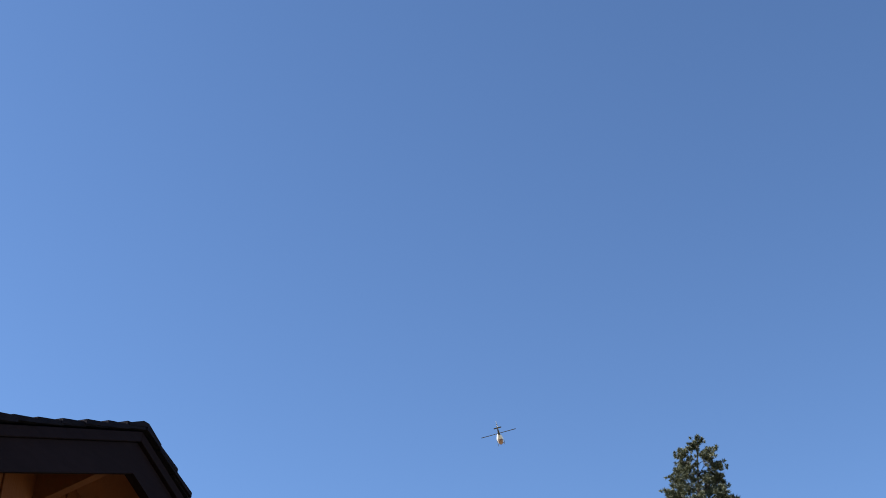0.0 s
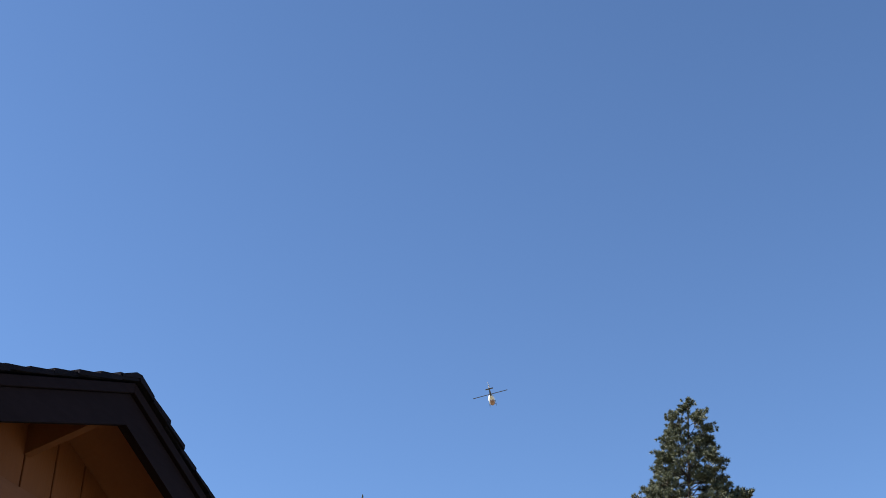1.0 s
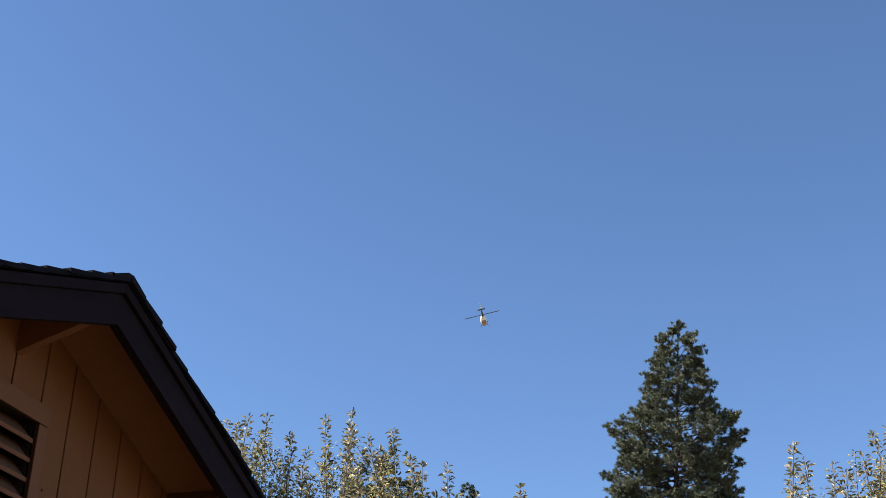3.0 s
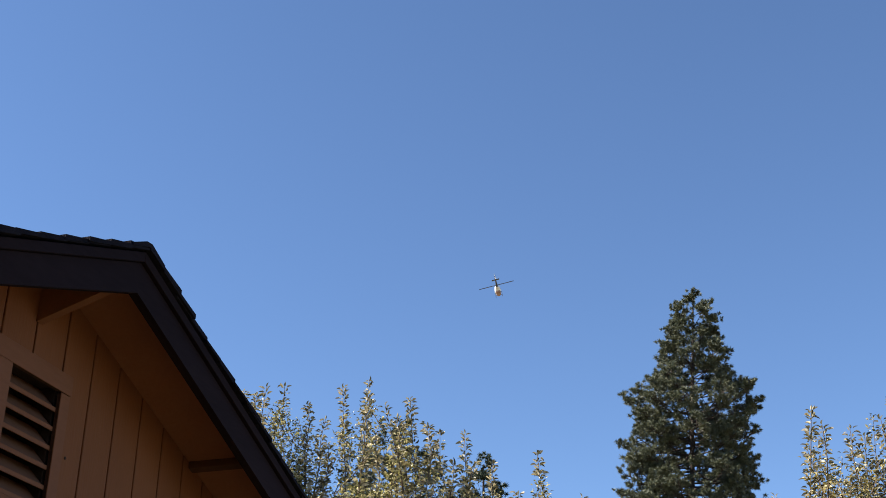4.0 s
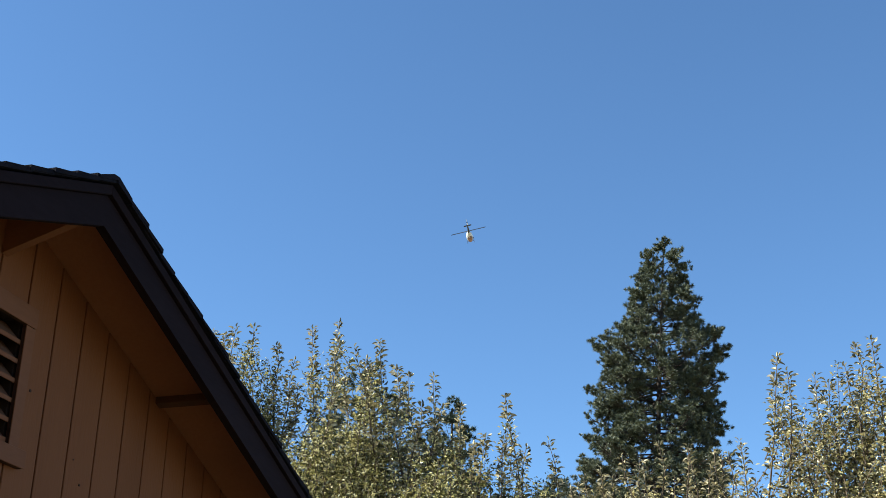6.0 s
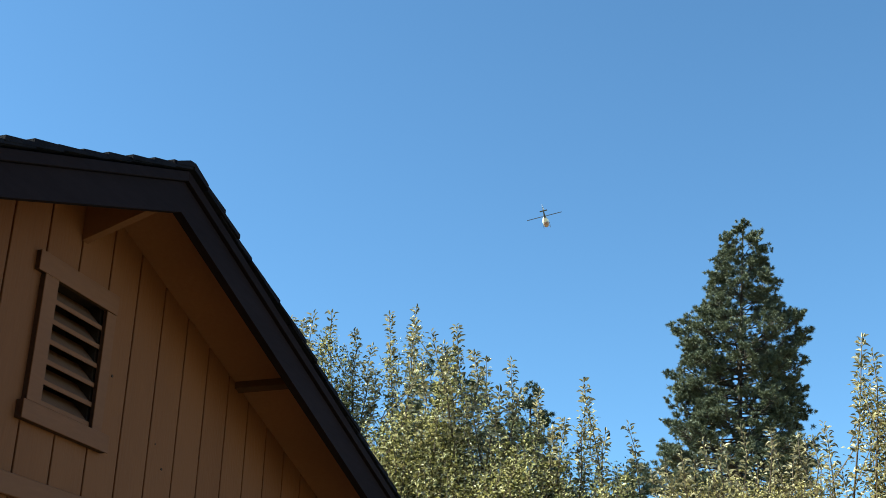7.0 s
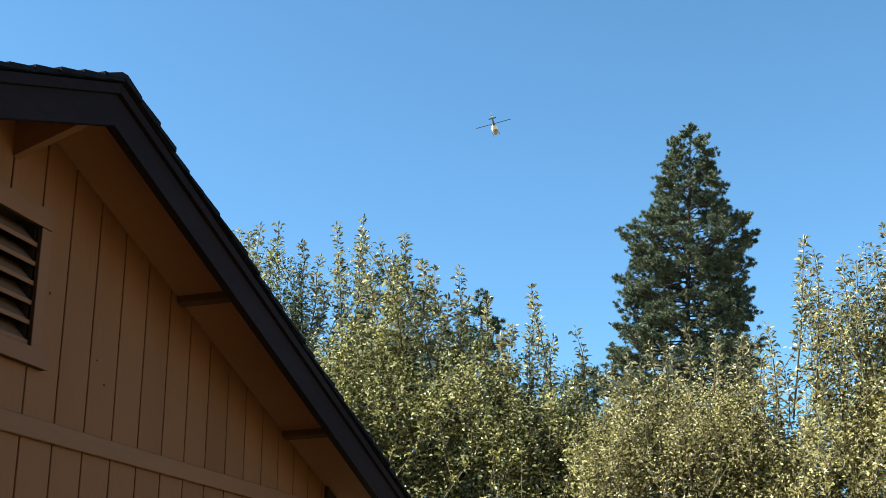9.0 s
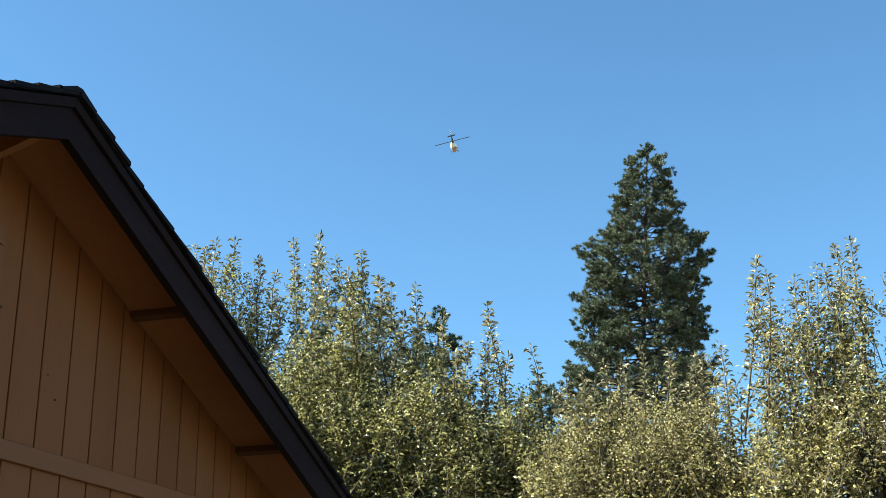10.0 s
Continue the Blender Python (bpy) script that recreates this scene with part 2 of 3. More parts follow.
tagged(part("wall_south", bm, PAINT), "unseen plain tan wall added to block light", "wall", kind="structure")

# louvred gable vent
vent = new("gable_vent")
vent.parent = house
vent["label"] = "tan louvred gable vent with a flat board frame"


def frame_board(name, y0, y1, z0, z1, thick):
    """A flat frame board: painted face on a core coloured dark for its shaded edges."""
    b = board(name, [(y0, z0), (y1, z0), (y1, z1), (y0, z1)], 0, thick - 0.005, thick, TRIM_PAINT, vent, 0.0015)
    board("shaded_edge", [(y0 + 0.002, z0 + 0.002), (y1 - 0.002, z0 + 0.002), (y1 - 0.002, z1 - 0.002), (y0 + 0.002, z1 - 0.002)],
          0, 0.001, thick - 0.005, SHADED_EDGE, b, 0, "board edge coloured dark as if in shade")


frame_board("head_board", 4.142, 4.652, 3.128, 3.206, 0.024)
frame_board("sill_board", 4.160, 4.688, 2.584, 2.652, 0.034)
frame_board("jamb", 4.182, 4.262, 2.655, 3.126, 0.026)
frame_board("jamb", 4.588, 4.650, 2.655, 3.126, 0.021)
# Dark sheet added behind the slats; its colour stands for the unlit attic.
board("vent_backing", [(V_Y0 - 0.05, V_Z0 - 0.05), (V_Y1 + 0.05, V_Z0 - 0.05), (V_Y1 + 0.05, V_Z1 + 0.05), (V_Y0 - 0.05, V_Z1 + 0.05)], 0, -0.20, -0.165, DARK, vent, 0, "dark board standing in for the unlit attic")
for i in range(6):
    z = V_Z0 + 0.012 + i * 0.0765
    # slat leans: outer edge low, with a thick front edge
    sl = [(-0.001, z - 0.007), (-0.001, z + 0.009), (-0.076, z + 0.090), (-0.088, z + 0.080)]
    board("slat_edge", [(0.0, z - 0.008), (0.005, z - 0.008), (0.005, z + 0.010), (0.0, z + 0.010)], 1, V_Y0 + 0.003, V_Y1 - 0.003, TRIM_PAINT, vent, 0.001)
    board("slat", sl, 1, V_Y0 + 0.003, V_Y1 - 0.003, SHADED_SLAT, vent, 0.002)

# roof: deck, fascia, beam ends, shingles
roof = new("roof")
roof.parent = house
for side, (ya, yb) in (("l", (EAVE_A, RIDGE_Y)), ("r", (RIDGE_Y, EAVE_B))):
    board("roof_deck", [(ya, roof_z(ya, SOFFIT)), (yb, roof_z(yb, SOFFIT)), (yb, roof_z(yb, 0.028)), (ya, roof_z(ya, 0.028))],
          0, BACK - 0.3, OVER - 0.072, SOFFIT_PAINT, roof, 0, "tan painted soffit boards under the roof")
    da, db = (0.165, 0.202) if side == "l" else (0.202, 0.232)
    board("barge_board", [(ya, roof_z(ya, da)), (yb, roof_z(yb, db)), (yb, roof_z(yb, 0.074)), (ya, roof_z(ya, 0.074))],
          0, OVER - 0.070, OVER - 0.032, FASCIA_PAINT, roof, 0, "dark brown barge board")
    board("drip_strip", [(ya, roof_z(ya, 0.072)), (yb, roof_z(yb, 0.072)), (yb, roof_z(yb, 0.030)), (ya, roof_z(ya, 0.030))],
          0, OVER - 0.070, OVER - 0.014, FASCIA_PAINT, roof, 0.002)
for y0, y1 in ((EAVE_B + 0.001, EAVE_B + 0.036), (EAVE_A - 0.036, EAVE_A - 0.001)):
    board("eave_fascia", [(BACK - 0.3, roof_z(y1, 0.20)), (OVER - 0.033, roof_z(y1, 0.20)), (OVER - 0.033, roof_z(y1, 0.035)), (BACK - 0.3, roof_z(y1, 0.035))],
          1, y0, y1, FASCIA_PAINT, roof, 0.003)
bm = bmesh.new()
vs = {}
for x, zb in ((0.002, 3.345), (OVER - 0.072, 3.452)):
    for y in (4.388, 4.426):
        vs[x, y, 0] = bm.verts.new((x, y, zb))
        vs[x, y, 1] = bm.verts.new((x, y, roof_z(y, SOFFIT + 0.001)))
xa, xb = 0.002, OVER - 0.072
for q in (((xa, 4.388, 0), (xa, 4.426, 0), (xb, 4.426, 0), (xb, 4.388, 0)), ((xa, 4.388, 1), (xb, 4.388, 1), (xb, 4.426, 1), (xa, 4.426, 1)),
          ((xa, 4.388, 0), (xb, 4.388, 0), (xb, 4.388, 1), (xa, 4.388, 1)), ((xa, 4.426, 0), (xa, 4.426, 1), (xb, 4.426, 1), (xb, 4.426, 0)),
          ((xa, 4.388, 0), (xa, 4.388, 1), (xa, 4.426, 1), (xa, 4.426, 0)), ((xb, 4.388, 0), (xb, 4.426, 0), (xb, 4.426, 1), (xb, 4.388, 1))):
    bm.faces.new([vs[v] for v in q])
bmesh.ops.recalc_face_normals(bm, faces=bm.faces)
part("ridge_beam_end", bm, TRIM_PAINT, roof, "tan ridge beam end under the peak")
for y0 in (5.672, 6.880):
    y1 = y0 + 0.040
    board("outlooker", [(y0, roof_z(y0, SOFFIT + 0.034)), (y1, roof_z(y1, SOFFIT + 0.034)), (y1, roof_z(y1, SOFFIT + 0.001)), (y0, roof_z(y0, SOFFIT + 0.001))],
          0, 0.002, OVER - 0.072, SHADED_OUTLOOKER, roof, 0.002, "short outlooker board under the soffit")

# shingles: each course leans on the one below; the butt end is thick
rnd = random.Random(4)


def shingle_outline(yb, course, sign, lift=0.0):
    """(y, z) of one shingle in section: yb the butt, running up the slope by 2.1 courses."""
    slope = SLOPE_R if sign > 0 else SLOPE_L
    yt = yb - sign * course * 2.1
    if sign * (yt - RIDGE_Y) < 0:
        yt = RIDGE_Y
    base = lambda y: RIDGE_Z - slope * abs(y - RIDGE_Y)
    return [(yb, base(yb) - 0.018 + lift), (yb, base(yb) + 0.002 + lift), (yt, base(yt) - 0.014), (yt, base(yt) - 0.024)]


rows_v, rows_f = [], []
for sign, first, course, end in ((1, 4.608, 0.1365, EAVE_B + 0.02), (-1, 4.345, 0.1330, EAVE_A - 0.02)):
    yb = first
    while sign * (end - yb) > 0:
        # the pieces along the gable edge, and the rest of the course in one strip with joints
        x = OVER + rnd.uniform(-0.010, 0.008)
        for n in range(2):
            w = rnd.uniform(0.14, 0.33)
            board("shingle", shingle_outline(yb + rnd.uniform(-0.004, 0.004), course, sign, rnd.uniform(0.001, 0.010)), 0, x - w, x, SHINGLE, roof, 0)
            x -= w + 0.004
        while x > BACK - 0.3:
            w = rnd.uniform(0.25, 0.5)
            o = shingle_outline(yb + rnd.uniform(-0.004, 0.004), course, sign, rnd.uniform(0.0, 0.004))
            s = len(rows_v)
            rows_v += [(x - w, *p) for p in o] + [(x, *p) for p in o]
            rows_f += [(s, s + 1, s + 2, s + 3), (s + 7, s + 6, s + 5, s + 4)] + [(s + i, s + 4 + i, s + 4 + (i + 1) % 4, s + (i + 1) % 4) for i in range(4)]
            x -= w + 0.004
        yb += sign * course
tagged(from_arrays("shingle_rows", rows_v, rows_f, SHINGLE_ROWS, roof), kind="stuff")
x = OVER + 0.004
for n in range(20):
    bm = bmesh.new()
    o = [(RIDGE_Y - 0.125, RIDGE_Z - SLOPE_L * 0.125 + 0.004), (RIDGE_Y - 0.03, RIDGE_Z + 0.001), (RIDGE_Y + 0.01, RIDGE_Z + 0.006), (RIDGE_Y + 0.12, RIDGE_Z - SLOPE_R * 0.12 + 0.006),
         (RIDGE_Y + 0.12, RIDGE_Z - SLOPE_R * 0.12 - 0.006), (RIDGE_Y, RIDGE_Z - 0.012), (RIDGE_Y - 0.125, RIDGE_Z - SLOPE_L * 0.125 - 0.008)]
    prism(bm, o, 0, x - 0.30, x)
    cap = part("ridge_cap", bm, SHINGLE, roof)
    x -= 0.42


# ---- trees ----
def leaf_arrays(bases, ways, sizes, rng, width=0.50, curl=0.16, plain=False):
    """Folded, drooping oval leaves: 7 points and 6 triangles each, or 5 and 4."""
    n = len(bases)
    ways = ways / np.linalg.norm(ways, axis=1, keepdims=True)
    ref = rng.normal(size=(n, 3)) * 0.55 + np.array([0, 0, 1.0])
    side = np.cross(ways, ref)
    side /= np.linalg.norm(side, axis=1, keepdims=True) + 1e-9
    up = np.cross(side, ways)
    s = sizes[:, None]
    fold = curl * rng.uniform(0.4, 1.5, n)[:, None]
    bend = curl * rng.uniform(-0.2, 2.2, n)[:, None]

    def at(along, across, lift):
        return bases + ways * s * along + side * s * width * across + up * s * lift
    if plain:
        v = np.stack([bases, at(0.5, 0.5, fold), at(0.5, 0, 0), at(0.5, -0.5, fold), at(1.0, 0, -bend)], axis=1).reshape(-1, 3)
        i = np.arange(n)[:, None] * 5
        return v, np.concatenate([i + [t] for t in ((0, 2, 1), (0, 3, 2), (1, 2, 4), (2, 3, 4))], axis=1).reshape(-1, 3)
    pts = [bases, at(0.34, 0.46, fold), at(0.34, -0.46, fold), at(0.42, 0, 0), at(0.74, 0.34, fold * 0.7 - bend * 0.3), at(0.74, -0.34, fold * 0.7 - bend * 0.3), at(1.0, 0, -bend)]
    v = np.stack(pts, axis=1).reshape(-1, 3)
    i = np.arange(n)[:, None] * 7
    tri = [(0, 3, 1), (0, 2, 3), (1, 3, 4), (2, 5, 3), (3, 6, 4), (3, 5, 6)]
    f = np.concatenate([i + [t] for t in tri], axis=1).reshape(-1, 3)
    return v, f


def shoot_leaves(points, count, size, rng, bare=0.0, power=0.9):
    """Leaf bases and directions along an upright shoot."""
    pts = np.array(points)
    t = bare + (1 - bare) * np.sort(rng.random(count)) ** power
    seg = t * (len(pts) - 1)
    i = np.minimum(seg.astype(int), len(pts) - 2)
    base = pts[i] + (pts[i + 1] - pts[i]) * (seg - i)[:, None]
    a = np.arange(count) * 2.4 + rng.random(count) * 0.7
    rise = rng.normal(0.45, 0.45, count)
    way = np.stack([np.cos(a), np.sin(a), rise], axis=1)
    stalk = way / np.linalg.norm(way, axis=1, keepdims=True) * rng.uniform(0.008, 0.034, (count, 1))
    return base + stalk, way, size * (1.05 - 0.28 * t) * rng.uniform(0.7, 1.2, count)


def apple_tree(place, tips, body, depth, low, filler, seed, label, leaf=0.080, small=0.055, many=108, lone=8, sheaf=11, mat=None, gaps=()):
    """place: trunk's foot. tips: (x, y, z) of the tall bare-topped shoots. body: (x, z) along the top of the leafy mass."""
    rng = np.random.default_rng(seed)
    tree = empty("apple_tree", place, label, "tree", "apple trees beside the house")
    px, py, _ = place
    tips = sorted(tips)
    xs, deep, zs = (np.array([t[i] for t in tips]) for i in range(3))
    xs, deep = xs - px, deep - py
    bx, bz = np.array([b[0] for b in body]) - px, np.array([b[1] for b in body])
    spread = 0.5 * (bx[-1] - bx[0])
    # trunk and limbs
    tube("trunk", [(0, 0, -0.05), (0.03, 0.02, 0.5), (-0.02, 0.0, 1.1), (0.02, 0.03, 1.5)], [0.17, 0.13, 0.12, 0.10], BARK, tree, 10)
    for j in range(9):
        a = j * 2.4 + 0.4
        r = 0.55 * spread * (0.5 + 0.5 * rng.random())
        ex = r * math.cos(a)
        end = (ex, depth * 0.6 * math.sin(a), min(2.9 + 0.7 * rng.random(), np.interp(ex, bx, bz) - 1.3))
        mid = (end[0] * 0.6, end[1] * 0.6, 2.0 + 0.3 * rng.random())
        tube("limb", [(0.01, 0.02, 1.35), mid, end, (end[0] * 1.25, end[1] * 1.25, end[2] + 0.55)], [0.065, 0.042, 0.02, 0.006], BARK, tree, 7)
    # tall shoots, thinly leaved at the tip and fuller below
    extra = rng.uniform(xs[0], xs[-1], lone)
    every = list(zip(xs, zs, deep)) + [(x, 0.5 * (np.interp(x, xs, zs) + np.interp(x, bx, bz)) + rng.uniform(-0.1, 0.25), rng.uniform(-0.35, 0.35) * depth) for x in extra]
    for x, z, y in every:
        z -= 0.05
        h = max(1.0, z - np.interp(x, bx, bz) + rng.uniform(0.4, 0.7))
        lean = rng.normal(0, 0.055, 2)
        pts = [(x - lean[0] * 2 * h, y - lean[1] * h, z - h), (x - lean[0] * h + rng.normal(0, 0.03), y, z - h * 0.5), (x - lean[0] * h * 0.35 + rng.normal(0, 0.02), y, z - h * 0.22), (x, y + lean[1], z)]
        shoot = tube("shoot", pts, [0.010, 0.0065, 0.0045, 0.0025], TWIG, tree, 5)
        b, w, s = shoot_leaves(pts, int(rng.uniform(72, 104) * h), leaf, rng, 0.0, 1.08)
        b = np.concatenate([b, np.array([pts[-1]])])
        w = np.concatenate([w, [[0.1, 0.1, 1]]])
        s = np.append(s, leaf * 0.7)
        v, f = leaf_arrays(b, w, s, rng, 0.46, 0.20)
        from_arrays("shoot_leaves", v, f, SHOOT_LEAF, shoot)
    # the leafy mass: many short upright twigs in clumps, with gaps between
    B, W, S = [], [], []
    tv, tf = [], []
    made = 0
    tries = 0
    while made < filler:
        tries += 1
        if tries < sheaf * len(xs):
            # shorter shoots round the foot of a tall one
            k = tries % len(xs)
            x, y = xs[k] + rng.normal(0, 0.075), deep[k] + rng.normal(0, 0.12)
            zt = zs[k] - 0.28 - abs(rng.normal(0, 0.50))
            top = zt
        else:
            x = rng.uniform(bx[0], bx[-1])
            y = rng.uniform(-1, 1) * depth
            top = np.interp(x, bx, bz) - 0.10 - 0.50 * (y / depth) ** 2 - abs(rng.normal(0, 0.20))
            zt = top - rng.random() ** 1.5 * max(0.2, top - low)
        lump = math.sin(3.1 * (x + px) + 1.4 * math.sin(2.3 * zt + seed)) + math.sin(3.9 * zt + 2.1 * y) + math.sin(3.3 * y + 1.7 * (x + px) + seed)
        if lump < -0.5 and top - zt > 0.12 or any(g0 < x + px < g1 and zt > g for g0, g1, g in gaps):
            continue
        made += 1
        h = rng.uniform(0.35, 0.85)
        out = rng.normal(0, 0.30, 2)
        pts = [(x - out[0] * h, y - out[1] * h, zt - h), (x - out[0] * h * 0.35, y - out[1] * h * 0.35, zt - h * 0.5), (x, y, zt)]
        s0 = len(tv)
        v, f = tube_arrays(pts, [0.006, 0.004, 0.002], 3)
        tv += v
        tf += [tuple(i + s0 for i in q) for q in f]
        b, w, s = shoot_leaves(pts, int(many * h), small, rng)
        b = b + rng.normal(0, 0.03, b.shape)
        B.append(b), W.append(w), S.append(s)
    tagged(from_arrays("twiggery", tv, tf, TWIG, tree), kind="stuff")
    v, f = leaf_arrays(np.concatenate(B), np.concatenate(W), np.concatenate(S), rng, plain=True)
    tagged(from_arrays("leaves", v, f, mat or APPLE_LEAF, tree), kind="stuff")
    return tree


def conifer(name, place, height, profile, seed, limbs, label, group, mat, lean=0.0, tuft=0.20, needles=44, blade=0.013, single_limbs=False, rise=0.6):
    """A pine: trunk, limbs with side branches that turn up at their ends, each tipped with round tufts of needles.
    profile: (depth under the top, reach to -x, reach to +x)."""
    rng = np.random.default_rng(seed)
    tree = empty(name, place, label, "tree", group)
    n = 14
    tube("trunk", [(lean * i / n, 0.05 * math.sin(i), -0.1 + (height - 0.3) * i / n) for i in range(n + 1)],
         [height * 0.010 * (1 - i / n) + 0.03 for i in range(n + 1)], PINE_BARK, tree, 9)
    d = np.array([p[0] for p in profile])
    left, right = np.array([p[1] for p in profile]), np.array([p[2] for p in profile])
    C, D = [], []
    lv, lf = [], []

    def twig(points, r):
        v, f = tube_arrays(points, [r, r * 0.7, r * 0.4], 3)
        o = len(lv)
        lv.extend(v)
        lf.extend(tuple(i + o for i in q) for q in f)

    for j in range(limbs):
        deep = 0.25 + (d[-1] - 0.25) * ((j + 0.5) / limbs) ** 0.80
        a = j * 2.39996 + rng.normal(0, 0.35)
        c, s = math.cos(a), math.sin(a)
        rl, rr = np.interp(deep, d, left), np.interp(deep, d, right)
        reach = ((rl if c < 0 else rr) * c * c + 0.5 * (rl + rr) * s * s) * rng.uniform(0.70, 1.0)
        reach = max(0.05, 0.97 * reach - 0.25)
        up = reach * np.interp(deep, (0, 4, 9, 14), (rise, 0.36, 0.10, 0.0))
        z1 = height - deep
        z0 = min(z1 - up, height - 0.35)
        ax = lean * z0 / height
        sag = 0.05 * reach * np.interp(deep, (0, 6, 12), (0, 1, 2))
        pts = [(ax, 0, z0), (ax + c * reach * 0.45, s * reach * 0.45, z0 + up * 0.38 - sag), (ax + c * reach * 0.8, s * reach * 0.8, z0 + up * 0.7 - sag * 0.9), (ax + c * reach, s * reach, z1)]
        r = 0.014 * reach + 0.010
        v, f = tube_arrays(pts, [r, r * 0.7, r * 0.45, r * 0.2], 5)
        if single_limbs:
            from_arrays("limb", v, f, PINE_BARK, tree, "", True)
        else:
            o = len(lv)
            lv.extend(v)
            lf.extend(tuple(i + o for i in q) for q in f)
        p = np.array(pts)
        count = int(3 + 3.4 * reach)
        for k in range(count + 1):
            t = 1.0 if k == count else 0.25 + 0.75 * ((k + rng.random()) / count) ** 0.8
            g = min(int(t * 3), 2)
            q = p[g] + (p[g + 1] - p[g]) * (t * 3 - g)
            size = (0.22 + 0.24 * reach) * (1.15 - 0.75 * t) * rng.uniform(0.7, 1.2)
            swing = a + (1 if k % 2 else -1) * rng.uniform(0.5, 1.3) * (k < count)
            way = np.array([math.cos(swing), math.sin(swing), rng.uniform(-0.20, 0.75)])
            tip = q + way * size + np.array([0, 0, size * 0.18])
            mid = q + way * size * 0.55
            twig([q, mid, tip], 0.012 + 0.004 * reach)
            # a round tuft at the tip, more beside it on spurs
            C.append(tip), D.append(way)
            for m in range(rng.integers(2, 5)):
                u = rng.uniform(0.55, 1.0)
                spur = np.array([*rng.normal(0, 0.55, 2), rng.uniform(0.1, 0.7)]) + way * 0.4
                base = q + (tip - q) * u
                end = base + spur * rng.uniform(0.12, 0.34)
                C.append(end), D.append(spur)
    for k in range(9):
        C.append(np.array([lean + rng.normal(0, 0.07), rng.normal(0, 0.07), height - 0.12 - 0.09 * k])), D.append(np.array([rng.normal(0, 0.3), rng.normal(0, 0.3), 1.0]))
    C, D = np.array(C), np.array(D)
    D /= np.linalg.norm(D, axis=1, keepdims=True) + 1e-6
    # needles stand out all round each tuft, fewer backwards
    grow = np.repeat(rng.uniform(0.75, 1.2, len(C)) * np.interp(height - C[:, 2], (0, 3), (0.7, 1.0)), needles)
    base = np.repeat(C - D * 0.35 * tuft, needles, axis=0) + np.repeat(D, needles, axis=0) * (rng.random(len(C) * needles) * 0.5 * tuft)[:, None]
    way = rng.normal(0, 0.75, base.shape) + np.repeat(D, needles, axis=0) * 0.65 + np.array([0, 0, 0.12])
    way /= np.linalg.norm(way, axis=1, keepdims=True)
    size = (tuft * grow * rng.uniform(0.7, 1.1, len(base)))[:, None]
    side = np.cross(way, rng.normal(size=base.shape))
    side /= np.linalg.norm(side, axis=1, keepdims=True)
    wide = (blade * rng.uniform(0.7, 1.2, len(base)))[:, None]
    v = np.stack([base + way * size * 0.2 + side * wide, base + way * size, base + way * size * 0.2 - side * wide], axis=1).reshape(-1, 3)
    f = np.arange(len(base))[:, None] * 3 + np.array([[0, 1, 2]])
    tagged(from_arrays("branchwork", lv, lf, PINE_BARK, tree), kind="stuff")
    tagged(from_arrays("needles", v, f, mat, tree), kind="stuff")
    return tree


apple_tree((-1.52, 12.8, 0), [(-3.53, 12.8, 5.5), (-3.13, 12.94, 6.48), (-2.94, 13.08, 6.49), (-2.73, 13.14, 6.31), (-2.57, 13.32, 6.18), (-2.24, 13.08, 6.42), (-2.0, 13.29, 6.56), (-1.42, 12.6, 5.84), (-1.4, 12.25, 5.82), (-1.3, 12.76, 6.04), (-1.15, 13.32, 5.85), (-1.06, 12.5, 5.68), (-0.8, 12.97, 5.73), (-0.72, 12.4, 5.21), (-0.56, 13.27, 5.46), (-0.54, 12.5, 5.21), (-0.2, 12.4, 4.78), (-0.07, 12.35, 4.84), (0.05, 12.76, 5.36), (0.3, 12.5, 4.76), (0.49, 12.85, 4.86)],
           ((-3.7, 5.2), (-3.4, 5.8), (-3.1, 6.0), (-2.8, 5.85), (-2.53, 5.4), (-2.36, 5.0), (-2.28, 4.5), (-2.20, 4.8), (-2.12, 5.2), (-1.8, 5.4), (-1.63, 5.42), (-1.38, 5.18), (-1.24, 5.05), (-1.1, 4.95), (-0.97, 4.8), (-0.87, 4.6), (-0.77, 4.75), (-0.46, 4.95), (-0.3, 4.8), (-0.17, 4.45), (-0.07, 4.55), (0.38, 4.6), (0.56, 4.45), (0.75, 4.1)),
           1.1, 1.9, 2600, 11, "tall apple tree with upright leafy shoots turning yellow", mat=GREEN_LEAF, gaps=((-2.52, -2.28, 4.7), (-0.98, -0.84, 4.7), (-0.32, -0.14, 4.5)))
apple_tree((1.65, 12.1, 0), [(0.81, 12.17, 4.21), (1.03, 11.66, 4.18), (1.14, 11.84, 4.3), (1.34, 11.9, 4.42), (1.45, 12.48, 4.5), (1.64, 12.34, 4.61), (1.94, 11.79, 4.46), (2.2, 12.37, 4.51), (2.4, 11.78, 4.46), (2.49, 12.21, 4.19)],
           ((0.65, 3.9), (0.81, 4.08), (1.0, 3.96), (1.17, 4.08), (1.41, 4.2), (1.73, 4.25), (2.05, 4.16), (2.17, 4.2), (2.29, 4.1), (2.4, 3.9), (2.51, 3.7), (2.62, 3.45)),
           0.9, 1.6, 1500, 12, "lower bushy apple tree with dense yellowing leaves", 0.064, 0.043, 122, 12, 12, gaps=((2.46, 2.9, 3.7),))
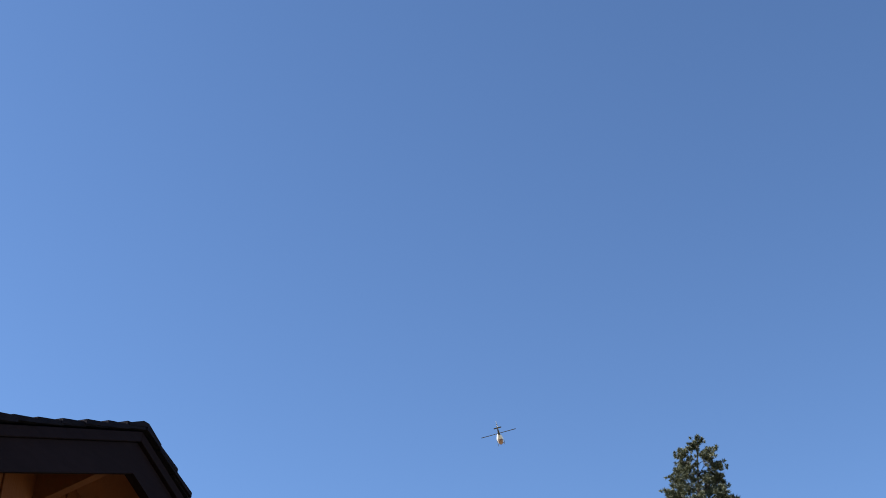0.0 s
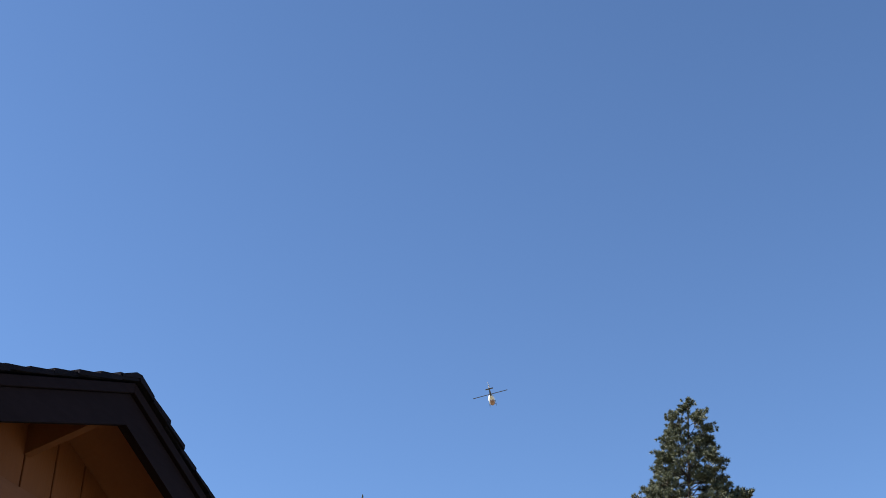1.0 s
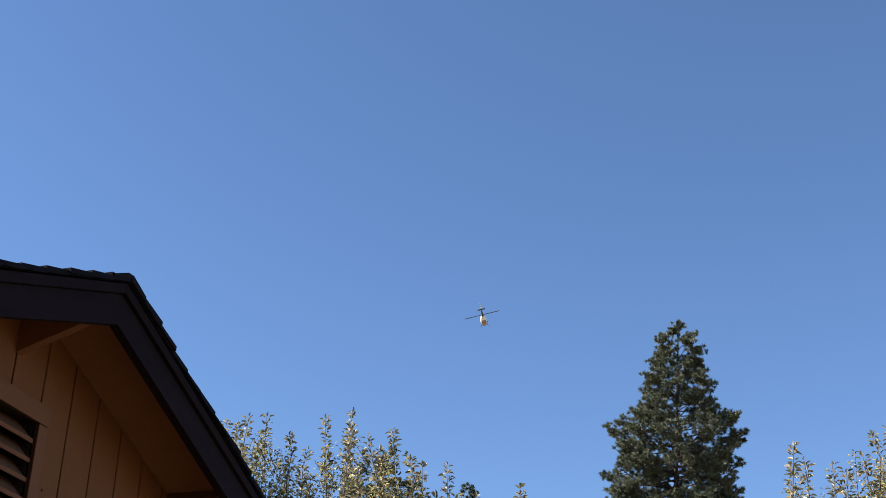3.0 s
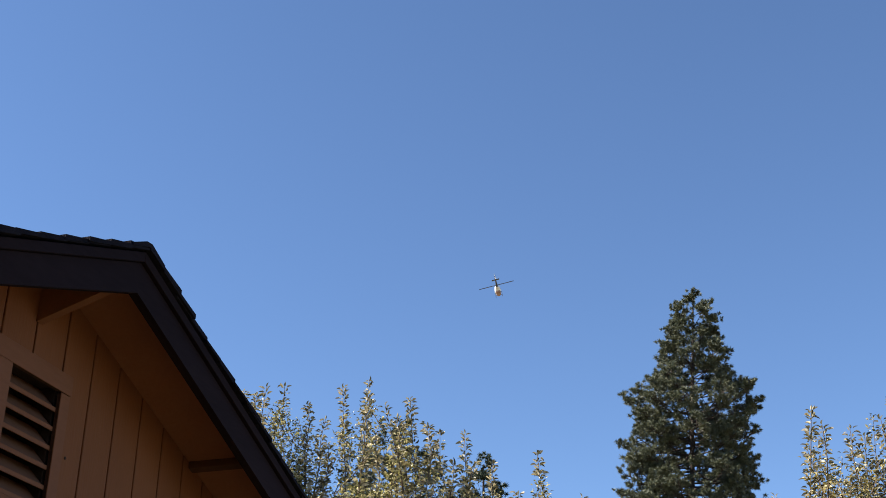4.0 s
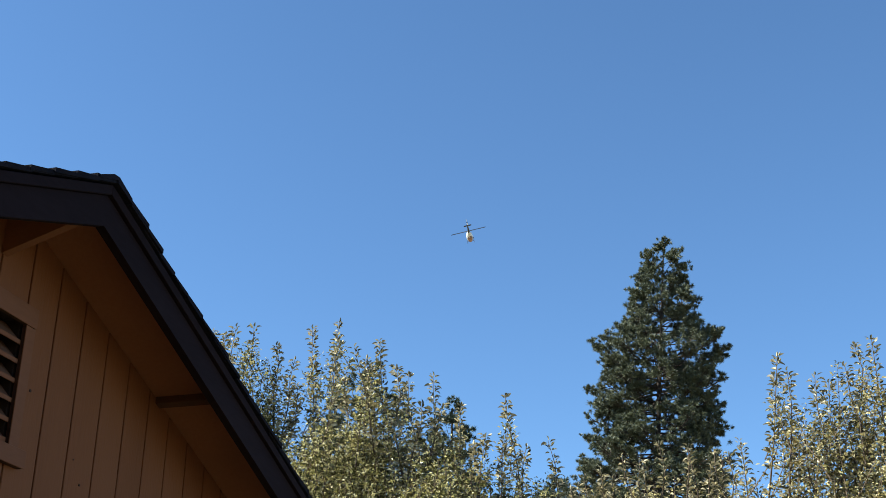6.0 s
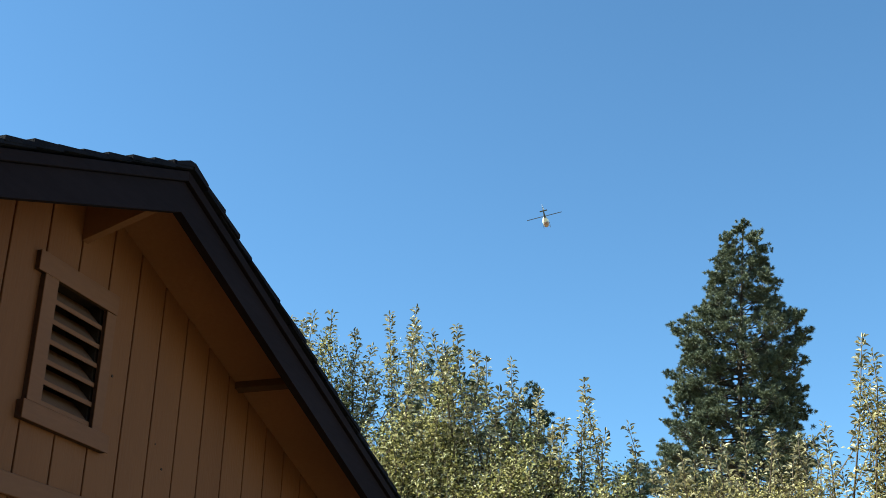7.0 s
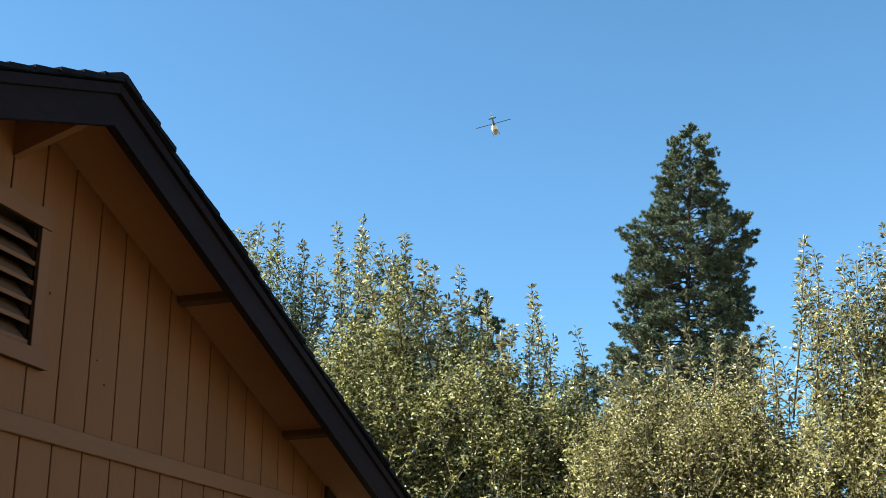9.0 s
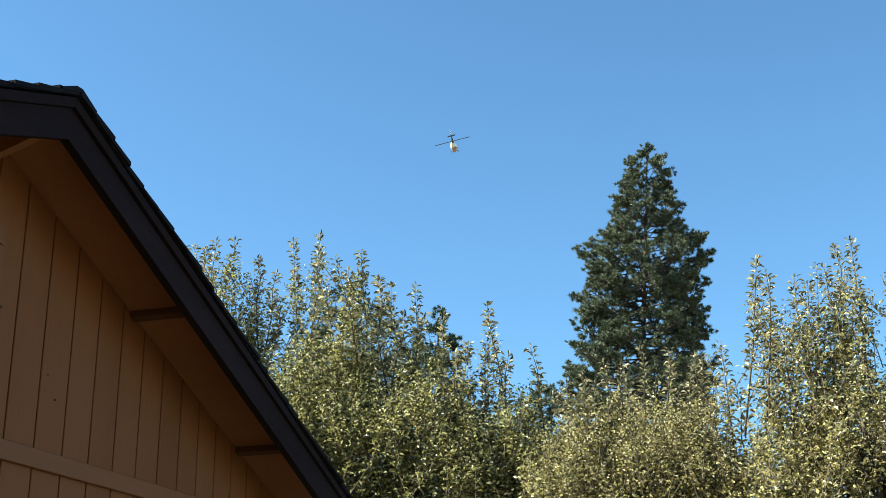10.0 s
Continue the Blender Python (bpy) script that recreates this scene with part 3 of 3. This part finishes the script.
apple_tree((3.83, 11.6, 0), [(2.79, 11.26, 5.06), (2.86, 11.15, 4.88), (3.1, 11.93, 5.09), (3.19, 11.34, 4.81), (3.34, 11.34, 4.94), (3.48, 12.03, 5.38), (3.6, 11.6, 5.27), (4.08, 11.9, 5.2), (4.48, 11.4, 5.4), (4.88, 11.6, 5.1)],
           ((2.5, 3.4), (2.59, 3.6), (2.67, 3.95), (2.76, 4.05), (2.94, 4.1), (3.04, 3.95), (3.19, 4.0), (3.38, 4.45), (3.5, 4.75), (3.56, 4.55), (3.64, 4.2), (4.1, 4.4), (4.5, 4.6), (4.95, 4.2)),
           0.9, 1.7, 1900, 13, "sunlit apple tree with pale upright shoots", 0.070, 0.050, 116, 10, 15, gaps=((2.3, 2.70, 3.75),))

PINE_PROFILE = ((0, 0.1, 0.1), (0.6, 0.5, 0.45), (1.0, 0.9, 1.2), (1.4, 1.05, 1.8), (2.0, 1.5, 1.5), (2.6, 1.8, 1.8), (3.7, 2.05, 2.3), (4.3, 2.5, 2.35), (4.9, 2.6, 2.7), (5.9, 3.6, 3.4), (6.3, 3.7, 3.7), (7.3, 3.95, 3.5), (8.9, 3.9, 3.4), (9.7, 4.0, 3.3), (11.2, 4.4, 3.7), (13.1, 4.9, 4.0), (15, 4.9, 4.2), (19, 4.4, 4.2))
conifer("pine_tree", (-4.97, 62.3, 0), 29.25, PINE_PROFILE, 22, 255, "tall dense dark green pine standing behind the apple trees", "", PINE_NEEDLE, lean=2.53, tuft=0.21, needles=54, blade=0.016, single_limbs=True)
FAR_PROFILE = ((0, 0.2, 0.2), (0.8, 0.7, 0.7), (3.0, 1.3, 1.3), (6.0, 1.8, 1.8), (12, 2.4, 2.4))
for i, (x, y, h, wide) in enumerate(((-11.0, 40.0, 15.75, 1.6), (-8.1, 40.5, 14.3, 1.0), (-4.6, 40.2, 11.4, 0.9), (-13.4, 43.0, 15.0, 1.1))):
    conifer("conifer", (x, y, 0), h, [(d, a * wide, b * wide) for d, a, b in FAR_PROFILE], 31 + i, 80,
            "dark conifer showing between the apple trees' shoots", "far conifers", FAR_NEEDLE, tuft=0.19, needles=36, blade=0.017)


# ---- helicopter ----
def ring_body(sections, sides=14):
    """A lofted body along y: (y, half width, half height, centre z)."""
    v, f = [], []
    for y, w, h, cz in sections:
        for k in range(sides):
            a = 2 * math.pi * k / sides
            v.append((w * math.cos(a), y, cz + h * math.sin(a)))
    for i in range(len(sections) - 1):
        for k in range(sides):
            j = (k + 1) % sides
            f.append((i * sides + k, i * sides + j, (i + 1) * sides + j, (i + 1) * sides + k))
    f += [tuple(range(sides)), tuple(range((len(sections) - 1) * sides, len(sections) * sides))[::-1]]
    return v, f


def helicopter(m):
    """Nose towards +y."""
    h = empty("helicopter", (0, 0, 0), "small white helicopter with a tan belly flying far off", "helicopter")
    v, f = ring_body([(-1.9, 0.3, 0.35, 0.35), (-1.2, 0.75, 0.8, 0.1), (0, 0.95, 0.95, 0), (1.3, 0.9, 0.85, -0.1), (2.2, 0.6, 0.5, -0.25), (2.6, 0.2, 0.2, -0.3)])
    from_arrays("fuselage", v, f, WHITE_METAL, h, "", True)
    v, f = ring_body([(-1.0, 0.5, 0.25, -0.80), (0, 0.72, 0.32, -0.86), (1.3, 0.66, 0.30, -0.84), (2.1, 0.35, 0.2, -0.66)])
    from_arrays("belly", v, f, TAN_METAL, h, "tan belly panel", True)
    v, f = ring_body([(-7.2, 0.12, 0.13, 0.55), (-4.5, 0.19, 0.2, 0.5), (-1.7, 0.33, 0.34, 0.38)], 10)
    from_arrays("tail_boom", v, f, ROTOR_METAL, h, "", True)
    board("tail_fin", [(-7.5, 1.5), (-7.05, 1.5), (-6.5, 0.55), (-7.0, -0.25), (-7.35, -0.25), (-7.1, 0.5)], 0, -0.05, 0.05, WHITE_METAL, h, 0)
    board("stabilizer", [(-5.6, 0.48), (-5.0, 0.48), (-5.0, 0.54), (-5.6, 0.54)], 0, -1.1, 1.1, ROTOR_METAL, h, 0)
    tube("mast", [(0, 0.1, 0.9), (0, 0.1, 1.75)], [0.16, 0.10], ROTOR_METAL, h, 8)
    for s in (1, -1):
        bl = board("rotor_blade", [(-0.17, 1.68), (0.17, 1.68), (0.17, 1.73), (-0.17, 1.73)], 0, 0.15 * s, 5.1 * s, ROTOR_METAL, h, 0)
        tube("skid", [(0.95 * s, -1.3, -1.35), (0.95 * s, 1.7, -1.35), (0.95 * s, 2.1, -1.15)], [0.05, 0.05, 0.05], ROTOR_METAL, h, 6)
        for y in (-0.7, 1.1):
            tube("skid_strut", [(0.55 * s, y, -0.7), (0.95 * s, y, -1.33)], [0.045, 0.045], ROTOR_METAL, h, 6)
    board("tail_rotor", [(-7.05, -0.25), (-6.93, -0.25), (-6.93, 1.3), (-7.05, 1.3)], 0, 0.16, 0.20, ROTOR_METAL, h, 0)
    h.matrix_world = m
    return h


helicopter(pose(-78.9, 317.6, 151.4, -4, -13, 10))
